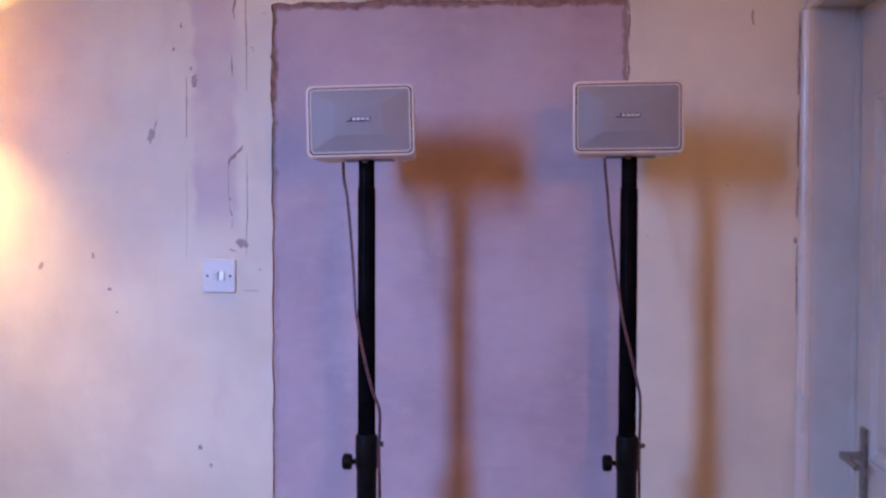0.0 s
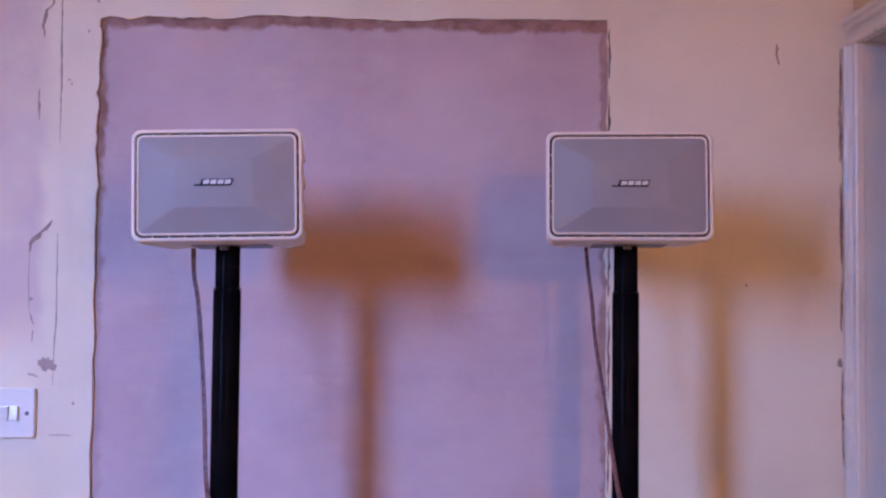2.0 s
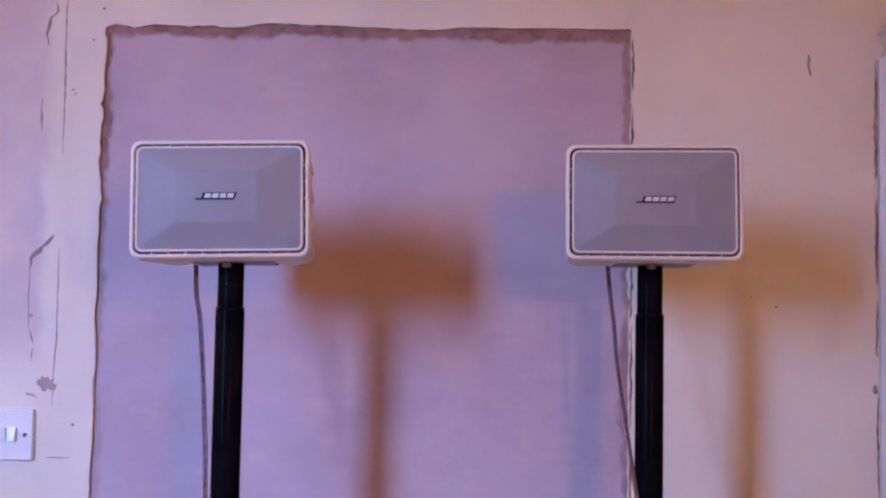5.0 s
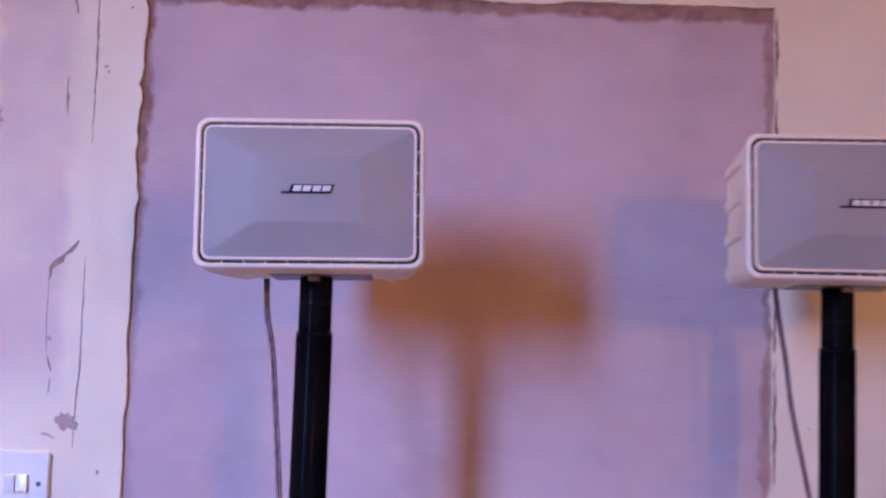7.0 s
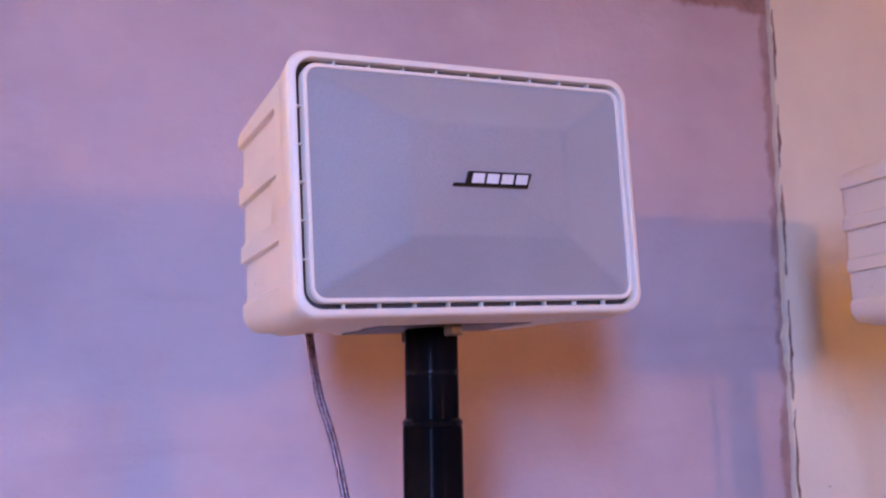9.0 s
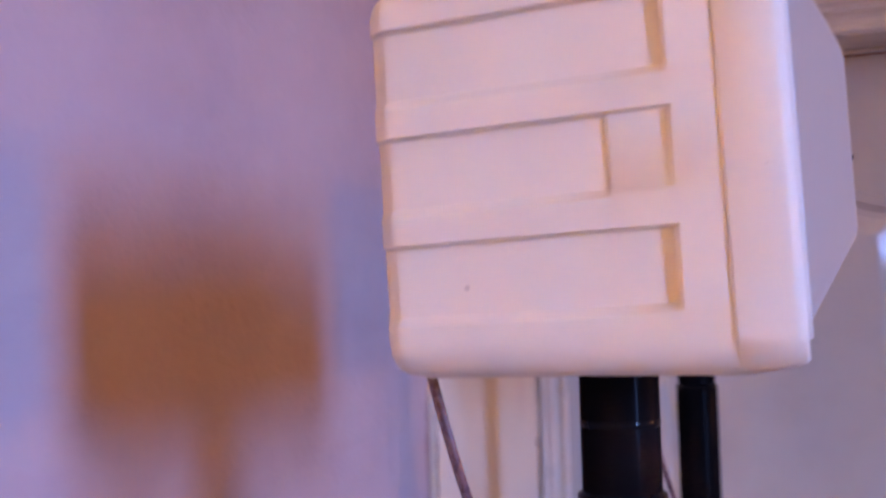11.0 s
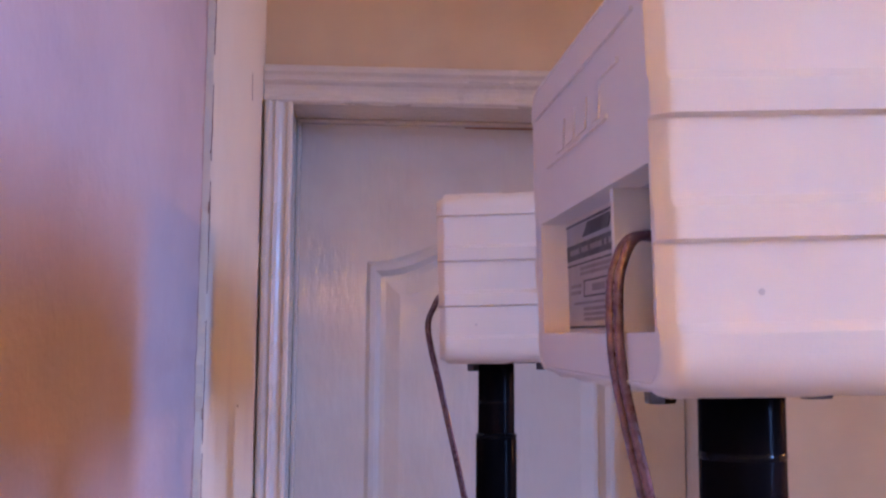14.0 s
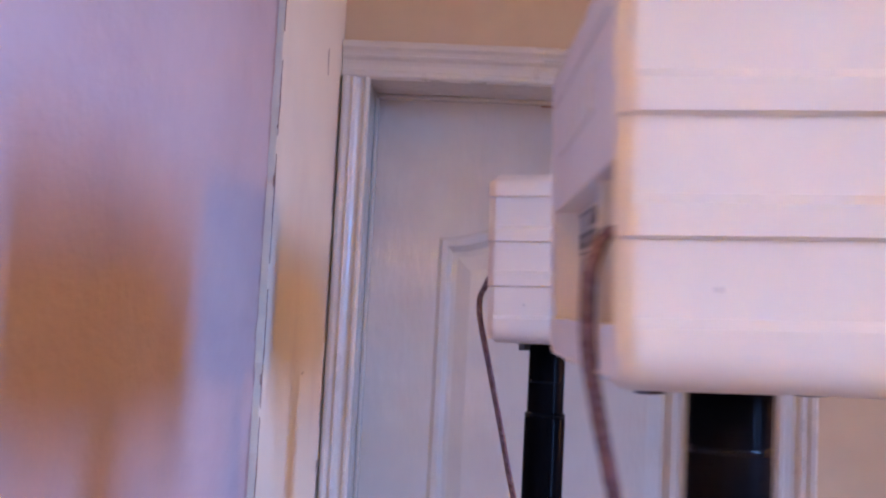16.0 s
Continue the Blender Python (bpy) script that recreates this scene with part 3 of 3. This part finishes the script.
def loudspeaker(at, label):
    root = thing("loudspeaker", label, "loudspeaker", "loudspeakers on stands", at)
    deep, shallow = 0.0036, 0.0021
    bm = bmesh.new()
    sections = [(0.020, HU - 0.0022, 0, 0, 0, 0), (0.0375, HU - 0.0029, 0, 0, 0, 0), (0.0397, HU - 0.0031, 0, deep, shallow, 0),
                (0.0590, HU - 0.0038, 0, deep, shallow, 0), (0.0603, HU - 0.0040, 0, deep, deep, 0), (0.075, HU - 0.0045, 0, deep, deep, 0),
                (0.083, HU - 0.0050, 0, deep, deep, 0.0), (0.088, HU - 0.0052, 0, deep, deep, 0.0032), (DEPTH - 0.0082, HU - 0.0078, 0.0002, deep, deep, 0.0050),
                (DEPTH - 0.0062, HU - 0.0080, 0.0004, deep, deep, 0.0040), (DEPTH - 0.0048, HU - 0.0085, 0.0006, deep, deep, 0.0),
                (DEPTH - 0.0006, HU - 0.0116, 0.0020, deep, deep * 0.9, 0.0), (DEPTH, HU - 0.0126, 0.0030, deep * 0.7, deep * 0.7, 0.0), (DEPTH - 0.0009, HU - 0.0172, 0.0036, 0.002, 0.002, 0.0)]
    loft(bm, [cabinet_loop(*s) for s in sections])
    cabinet = part("cabinet", bm, PLASTIC, root, smooth=True)

    # back panel with the recess, set in the cabinet
    u0, u1, w0, w1 = REC
    v = DEPTH - 0.0008
    eu, ew, eb = HU - 0.0160, 0.0656, 0.0730

    def rect(ua, ub, wa, wb, depth, cut=0.0004):
        return [(ua + cut, depth, wa), (ub - cut, depth, wa), (ub, depth, wa + cut), (ub, depth, wb - cut),
                (ub - cut, depth, wb), (ua + cut, depth, wb), (ua, depth, wb - cut), (ua, depth, wa + cut)]

    bm = bmesh.new()
    loft(bm, [rect(-eu, eu, -eb, ew, v - 0.02, 0.008), rect(-eu, eu, -eb, ew, v, 0.008), rect(u0, u1, w0, w1, v), rect(u0, u1, w0, w1, v - 0.0145)])
    back = part("back_panel", bm, PLASTIC, root)
    box("recess_floor", (DIVIDE, v - 0.016, w0 - 0.002), (u1 + 0.002, v - 0.013, w1 + 0.002), PLASTIC, back)
    box("divider", (DIVIDE - 0.002, v - 0.018, w0), (DIVIDE + 0.002, v - 0.0035, w1), PLASTIC, back)
    # pocket coloured grey to paint in the shade that falls inside
    bm = bmesh.new()
    loft(bm, [rect(u0, DIVIDE - 0.001, w0, w1, v - 0.0140), rect(u0, DIVIDE - 0.001, w0, w1, v - 0.037)], False, True)
    part("terminal_pocket", bm, SHADED_PLASTIC, back, "terminal pocket, its shade put in as grey")
    for w, d in ((0.0520, 0.0015),):
        box("moulded_line", (-0.088, v - 0.001, w - 0.0008), (0.096, v + d, w + 0.0008), PLASTIC, back, bevel=0.0003)
    # raised maker's mark, as plain slanted slabs between two bars
    for u in (0.036, 0.014, -0.008, -0.030):
        bm = bmesh.new()
        prism(bm, [(u + 0.011, 0.0258), (u - 0.006, 0.0258), (u - 0.010, 0.0385), (u + 0.007, 0.0385)], v - 0.001, v + 0.0007)
        part("raised_mark", bm, PLASTIC, back)
    for u0m, u1m, w in ((0.067, -0.048, 0.0235), (-0.040, -0.066, 0.0400)):
        bm = bmesh.new()
        prism(bm, [(u0m, w - 0.0009), (u1m, w - 0.0009), (u1m - 0.001, w + 0.0009), (u0m - 0.001, w + 0.0009)], v - 0.001, v + 0.0013)
        part("raised_bar", bm, PLASTIC, back)

    # printed label in the recess
    lv = v - 0.0128
    lab = box("label_plate", (DIVIDE + 0.004, lv - 0.001, w0 + 0.002), (u1 - 0.004, lv + 0.0006, w1 - 0.002), LABEL_GREY, root, "grey printed label with unreadable lines")

    def bar(ua, ub, wa, wb, material, rise=0.0):
        box("print_bar", (ub, lv + 0.0004, wb), (ua, lv + 0.0010 + rise, wa), material, lab)

    bar(0.0865, -0.031, -0.0044, -0.0052, LABEL_DARK)
    bm = bmesh.new()
    prism(bm, [(0.052, -0.0122), (0.004, -0.0122), (-0.003, -0.0062), (0.041, -0.0062)], lv + 0.0004, lv + 0.0010)
    part("print_mark", bm, LABEL_DARK, lab)
    bar(0.0865, -0.031, -0.0144, -0.0218, LABEL_DARK)
    for ua, ub in ((0.078, 0.058), (0.054, 0.040), (0.036, 0.014), (0.010, 0.006), (0.002, -0.026)):
        bar(ua, ub, -0.0168, -0.0192, LABEL_MID, 0.0003)
    bar(0.0865, -0.031, -0.0238, -0.0246, LABEL_DARK)
    for wa in (-0.0258, -0.0282):
        bar(0.059, -0.007, wa, wa - 0.0016, LABEL_MID)
    bar(0.053, -0.002, -0.0322, -0.0330, LABEL_DARK)
    bar(0.053, -0.002, -0.0394, -0.0402, LABEL_DARK)
    bar(0.053, 0.0522, -0.0330, -0.0394, LABEL_MID)
    bar(-0.0012, -0.002, -0.0330, -0.0394, LABEL_MID)
    bar(0.036, 0.014, -0.0346, -0.0378, LABEL_MID)
    for wa in (-0.0335, -0.0366):
        bar(0.080, 0.060, wa, wa - 0.0017, LABEL_MID)
        bar(-0.008, -0.026, wa, wa - 0.0017, LABEL_MID)
    bar(0.074, -0.024, -0.0421, -0.0433, LABEL_MID)
    for wa in (-0.0448, -0.0472, -0.0496):
        bar(0.054, -0.002, wa, wa - 0.0015, LABEL_MID)
    bar(0.0865, -0.031, -0.0534, -0.0543, LABEL_DARK)

    # terminals
    tv = v - 0.036
    for w, mat, word in ((-0.0200, BLACK_PLASTIC, "black spring terminal"), (-0.0400, RED, "red spring terminal")):
        term = box("terminal", (-0.080, tv, w - 0.0095), (-0.049, tv + 0.020, w + 0.0095), BLACK_PLASTIC, root, word, 0.0015)
        bm = bmesh.new()
        block(bm, (-0.0110, 0, -0.0048), (0.0040, 0.008, 0.0048), 0.0015)
        part("clip", bm, mat, term, smooth=True, at=pose(-0.067, tv + 0.016, w, 16))

    # a small scuff on the side
    bm = bmesh.new()
    turned(bm, [(0.0004, 0.0), (0.0014, 0.0001), (0.0008, 0.0003)], 9, pose(-HU + 0.0100, 0.114, -0.0447, 0, -90))
    part("scuff", bm, SCUFFED, root)

    # front bezel with a slot round the grille
    bm = bmesh.new()
    loft(bm, [round_rect(HU - 0.0020, HW - 0.0028, 0.014, 0.0222, drop=0.0048), round_rect(HU - 0.0012, HW - 0.0022, 0.015, 0.0214, drop=0.0046), round_rect(HU, HW, 0.0135, 0.004),
              round_rect(HU - 0.0010, HW - 0.0010, 0.0130, 0.001), round_rect(HU - 0.0024, HW - 0.0024, 0.0125, 0.0),
              round_rect(HU - 0.0046, HW - 0.0046, 0.0115, 0.0), round_rect(HU - 0.0052, HW - 0.0052, 0.0110, 0.0010),
              round_rect(HU - 0.0052, HW - 0.0052, 0.0110, 0.0080), round_rect(HU - 0.030, HW - 0.030, 0.0100, 0.0090)])
    bezel = part("bezel", bm, PLASTIC, root, smooth=True)
    bm = bmesh.new()
    loft(bm, [round_rect(HU - 0.0053, HW - 0.0053, 0.0108, 0.0068), round_rect(HU - 0.0115, HW - 0.0115, 0.0090, 0.0068)])
    part("slot", bm, DARK, bezel, "dark slot round the grille")
    rib_mesh = None
    spots = [(0.022 * i - 0.088, s * (HW - 0.0068), 0) for i in range(9) for s in (-1, 1)] + [(s * (HU - 0.0068), 0.022 * i - 0.044, 1) for i in range(5) for s in (-1, 1)]
    for u, w, turn in spots:
        if rib_mesh is None:
            rib = box("vent_rib", (-0.0004, 0.0022, -0.0018), (0.0004, 0.0070, 0.0018), PLASTIC, bezel)
            rib_mesh = rib.data
        else:
            rib = new("vent_rib", rib_mesh)
            rib.parent = bezel
        rib.matrix_basis = pose(u, 0, w, 0, 90 * turn, 0)
    bm = bmesh.new()
    fu, fw = HU - 0.0084, HW - 0.0084
    loft(bm, [round_rect(fu, fw, 0.0090, 0.0075), round_rect(fu, fw, 0.0090, -0.0004), round_rect(fu - 0.0008, fw - 0.0008, 0.0086, -0.0014),
              round_rect(fu - 0.0024, fw - 0.0024, 0.0074, -0.0014), round_rect(fu - 0.0030, fw - 0.0030, 0.0070, 0.0002)])
    part("grille_frame", bm, PLASTIC, root, smooth=True)
    bm = bmesh.new()
    n = 4
    outer = round_rect(fu - 0.0026, fw - 0.0026, 0.0072, -0.0002, n)
    foot = round_rect(fu - 0.0060, fw - 0.0060, 0.0050, -0.0012, n)
    crest = [(u * 0.0548 / 0.0530, vv, w) for u, vv, w in round_rect(0.0530, 0.0350, 0.0025, -0.0195, n)]
    flat = round_rect(0.0500, 0.0320, 0.0020, -0.0203, n)
    loft(bm, [outer, foot, crest, flat], False, True)
    part("grille", bm, GRILLE, root, "grey perforated grille with a raised middle", True)
    bm = bmesh.new()
    prism(bm, [(-0.0270, -0.0042), (0.0220, -0.0042), (0.0256, 0.0048), (-0.0165, 0.0048), (-0.0190, -0.0024), (-0.0265, -0.0024)], -0.0221, -0.0195)
    mark = part("badge", bm, BLACK_PLASTIC, root, "small dark badge with a pale mark")
    for k in range(4):
        bm = bmesh.new()
        u = -0.0155 + 0.0097 * k
        prism(bm, [(u, -0.0022), (u + 0.0079, -0.0022), (u + 0.0096, 0.0036), (u + 0.0017, 0.0036)], -0.0223, -0.0215)
        part("badge_mark", bm, SILVER, mark)
    bm = bmesh.new()
    block(bm, (-0.046, 0.050, -0.0795), (0.062, 0.122, -0.0755), 0.0008)
    part("mounting_plate", bm, ZINC, root, "dark steel mounting plate")
    for vv in (0.048, 0.115):
        bm = bmesh.new()
        turned(bm, [(0.0062, 0.0), (0.0066, 0.001), (0.0066, 0.0062), (0.0060, 0.0070)], 6, pose(0.002, vv, -0.0862))
        part("bolt", bm, ZINC, root, "hexagonal bolt head")
    return root


SPEAKER_L = pose(0.3226, -0.4009, 1.6935, -1.95, -1.50, 1.58)
SPEAKER_R = pose(0.8953, -0.3754, 1.7013, -1.66, -0.34, -3.71)
left_speaker = loudspeaker(SPEAKER_L, "off-white wall loudspeaker with grey grille on a black stand")
right_speaker = copy_thing(left_speaker, SPEAKER_R)
right_speaker["label"] = "off-white loudspeaker on a black stand beside the door"


# ---- stands ----
def speaker_stand(x, y, top, label):
    root = thing("speaker_stand", label, "speaker stand", "speaker stands", pose(x, y, 0))
    bm = bmesh.new()
    turned(bm, [(0.0177, 0.95), (0.0177, top - 0.004), (0.0167, top)], 40)
    part("upper_tube", bm, BLACK, root, smooth=True)
    bm = bmesh.new()
    turned(bm, [(0.0198, 0.93), (0.0198, 1.546), (0.0190, 1.5480), (0.0179, 1.5490)], 40)
    part("middle_tube", bm, BLACK, root, smooth=True)
    bm = bmesh.new()
    turned(bm, [(0.0186, 1.5470), (0.0199, 1.5480), (0.0199, 1.5510), (0.0179, 1.5528)], 40)
    part("tube_lip", bm, BLACK_GLOSS, root, smooth=True)
    for z in (1.581,):
        bm = bmesh.new()
        turned(bm, [(0.0177, z), (0.0180, z + 0.0008), (0.0180, z + 0.0022), (0.0177, z + 0.003)], 40)
        part("tube_ring", bm, BLACK_GLOSS, root, smooth=True)
    bm = bmesh.new()
    turned(bm, [(0.0225, 0.10), (0.0225, 0.915), (0.0235, 0.920), (0.0250, 0.925), (0.0250, 0.990), (0.0235, 0.997), (0.0205, 0.999)], 40)
    sleeve = part("sleeve", bm, BLACK_PLASTIC, root, "black clamping sleeve", True)
    bm = bmesh.new()
    turned(bm, [(0.006, 0.0), (0.006, 0.012), (0.017, 0.014), (0.019, 0.020), (0.019, 0.030), (0.015, 0.034)], 10, pose(-0.020, 0, 0.935, 0, -90, 0))
    part("clamp_knob", bm, BLACK_PLASTIC, sleeve, "black clamping knob", True)
    bm = bmesh.new()
    turned(bm, [(0.0035, 0.0), (0.0035, 0.010), (0.006, 0.010), (0.006, 0.017), (0.0045, 0.018)], 8, pose(0.021, -0.004, 0.977, 0, 90, 0))
    part("clamp_bolt", bm, ZINC, sleeve, "small steel clamping bolt", True)
    bm = bmesh.new()
    turned(bm, [(0.034, 0.60), (0.036, 0.605), (0.036, 0.655), (0.032, 0.66)], 24)
    collar = part("leg_collar", bm, BLACK_PLASTIC, root, smooth=True)
    for k in range(3):
        a = radians(90 + 120 * k)
        c, s = math.cos(a), math.sin(a)
        leg = tube("leg", [(0.034 * c, 0.034 * s, 0.63), (0.20 * c, 0.20 * s, 0.33), (0.36 * c, 0.36 * s, 0.022)] if k else
                   [(0.034 * c, 0.034 * s, 0.63), (0.13 * c, 0.13 * s, 0.33), (0.24 * c, 0.24 * s, 0.022)], 0.0125, BLACK, root, steps=2)
        bm = bmesh.new()
        reach = 0.36 if k else 0.24
        turned(bm, [(0.015, 0.0), (0.017, 0.004), (0.017, 0.028), (0.013, 0.034)], 16, pose(reach * c, reach * s, 0))
        part("rubber_foot", bm, BLACK_PLASTIC, leg, smooth=True)
        tube("brace", [(0.022 * c, 0.022 * s, 0.25), (reach * 0.55 * c, reach * 0.55 * s, 0.335)], 0.006, BLACK, root, steps=1)
    return root


speaker_stand(0.3245, -0.3230, 1.6130, "black steel tripod stand holding a loudspeaker")
speaker_stand(0.9075, -0.2860, 1.6205, "black steel tripod stand holding a loudspeaker beside the door")


# ---- speaker flex ----
def flex(points, label):
    """Twin copper-coloured flex: two strands side by side."""
    root = thing("speaker_cable", label, "cable", "speaker cables")
    for k in (-1, 1):
        tube("strand", [(x + 0.0015 * k, y + 0.0010 * k, z) for x, y, z in points], 0.0018, COPPER, root, steps=10)


flex([(0.261, -0.285, 1.662), (0.260, -0.2645, 1.665), (0.259, -0.2570, 1.655), (0.259, -0.2552, 1.640), (0.260, -0.2570, 1.615), (0.264, -0.2675, 1.570),
      (0.273, -0.277, 1.53), (0.285, -0.298, 1.44), (0.295, -0.320, 1.36), (0.302, -0.340, 1.29), (0.310, -0.3475, 1.24), (0.326, -0.3475, 1.16), (0.341, -0.344, 1.10),
      (0.356, -0.336, 1.05), (0.354, -0.334, 0.965), (0.352, -0.305, 0.80), (0.350, -0.300, 0.66), (0.356, -0.24, 0.30), (0.39, -0.12, 0.006), (0.61, -0.06, 0.005)],
     "twin copper-coloured speaker cable hanging from a loudspeaker down its stand")
flex([(0.846, -0.272, 1.674), (0.852, -0.234, 1.684), (0.855, -0.2215, 1.670), (0.857, -0.217, 1.648), (0.859, -0.229, 1.595), (0.864, -0.243, 1.536),
      (0.867, -0.256, 1.480), (0.876, -0.278, 1.400), (0.888, -0.300, 1.300), (0.896, -0.3095, 1.250), (0.911, -0.3105, 1.19), (0.927, -0.302, 1.12), (0.935, -0.293, 1.08), (0.9345, -0.290, 0.98),
      (0.936, -0.277, 0.80), (0.936, -0.27, 0.60), (0.95, -0.20, 0.25), (0.98, -0.10, 0.006), (0.72, -0.05, 0.005)],
     "twin copper-coloured speaker cable hanging behind a loudspeaker beside the door")



# ---- lamps out of the walk's view ----
def wall_lamp(at, turn):
    root = thing("wall_lamp", "lit wall lamp with a cream cloth shade", "wall lamp", "wall lamps", pose(*at, 0, 0, turn))
    bm = bmesh.new()
    turned(bm, [(0.045, 0.0), (0.045, 0.008), (0.030, 0.016)], 28, pose(0, 0, -0.06, 90))
    part("backplate", bm, STEEL, root, smooth=True)
    tube("arm", [(0, -0.012, -0.06), (0, -0.09, -0.075), (0, -0.15, -0.06), (0, -0.15, -0.035)], 0.006, STEEL, root)
    bm = bmesh.new()
    loft(bm, [[(r * math.cos(2 * math.pi * i / 32), -0.15 + r * math.sin(2 * math.pi * i / 32), z) for i in range(32)]
              for r, z in ((0.062, -0.06), (0.092, 0.065), (0.0905, 0.065), (0.0605, -0.06), (0.062, -0.06))])
    part("shade", bm, CLOTH, root, "cream cloth shade", True)
    for a in (0, 120, 240):
        c, s = math.cos(radians(a)), math.sin(radians(a))
        tube("shade_wire", [(0.004 * c, -0.15 + 0.004 * s, -0.036), (0.061 * c, -0.15 + 0.061 * s, -0.056)], 0.0012, STEEL, root, steps=1, sides=6)
    return root


wall_lamp(SCONCE_LEFT, 0)


def globe_lamp(at, turn):
    root = thing("globe_wall_lamp", "lit opal glass globe lamp on the wall", "wall lamp", "wall lamps", pose(*at, 0, 0, turn))
    bm = bmesh.new()
    turned(bm, [(0.045, 0.0), (0.045, 0.008), (0.030, 0.016)], 28, pose(0, 0, -0.08, 90))
    part("backplate", bm, STEEL, root, smooth=True)
    tube("arm", [(0, -0.012, -0.08), (0, -0.07, -0.095), (0, -0.11, -0.08), (0, -0.11, -0.052)], 0.006, STEEL, root)
    bm = bmesh.new()
    bmesh.ops.create_uvsphere(bm, u_segments=24, v_segments=14, radius=0.05, matrix=pose(0, -0.11, 0))
    part("globe", bm, OPAL, root, "lit opal globe", True)


globe_lamp(SCONCE_RIGHT, -90)
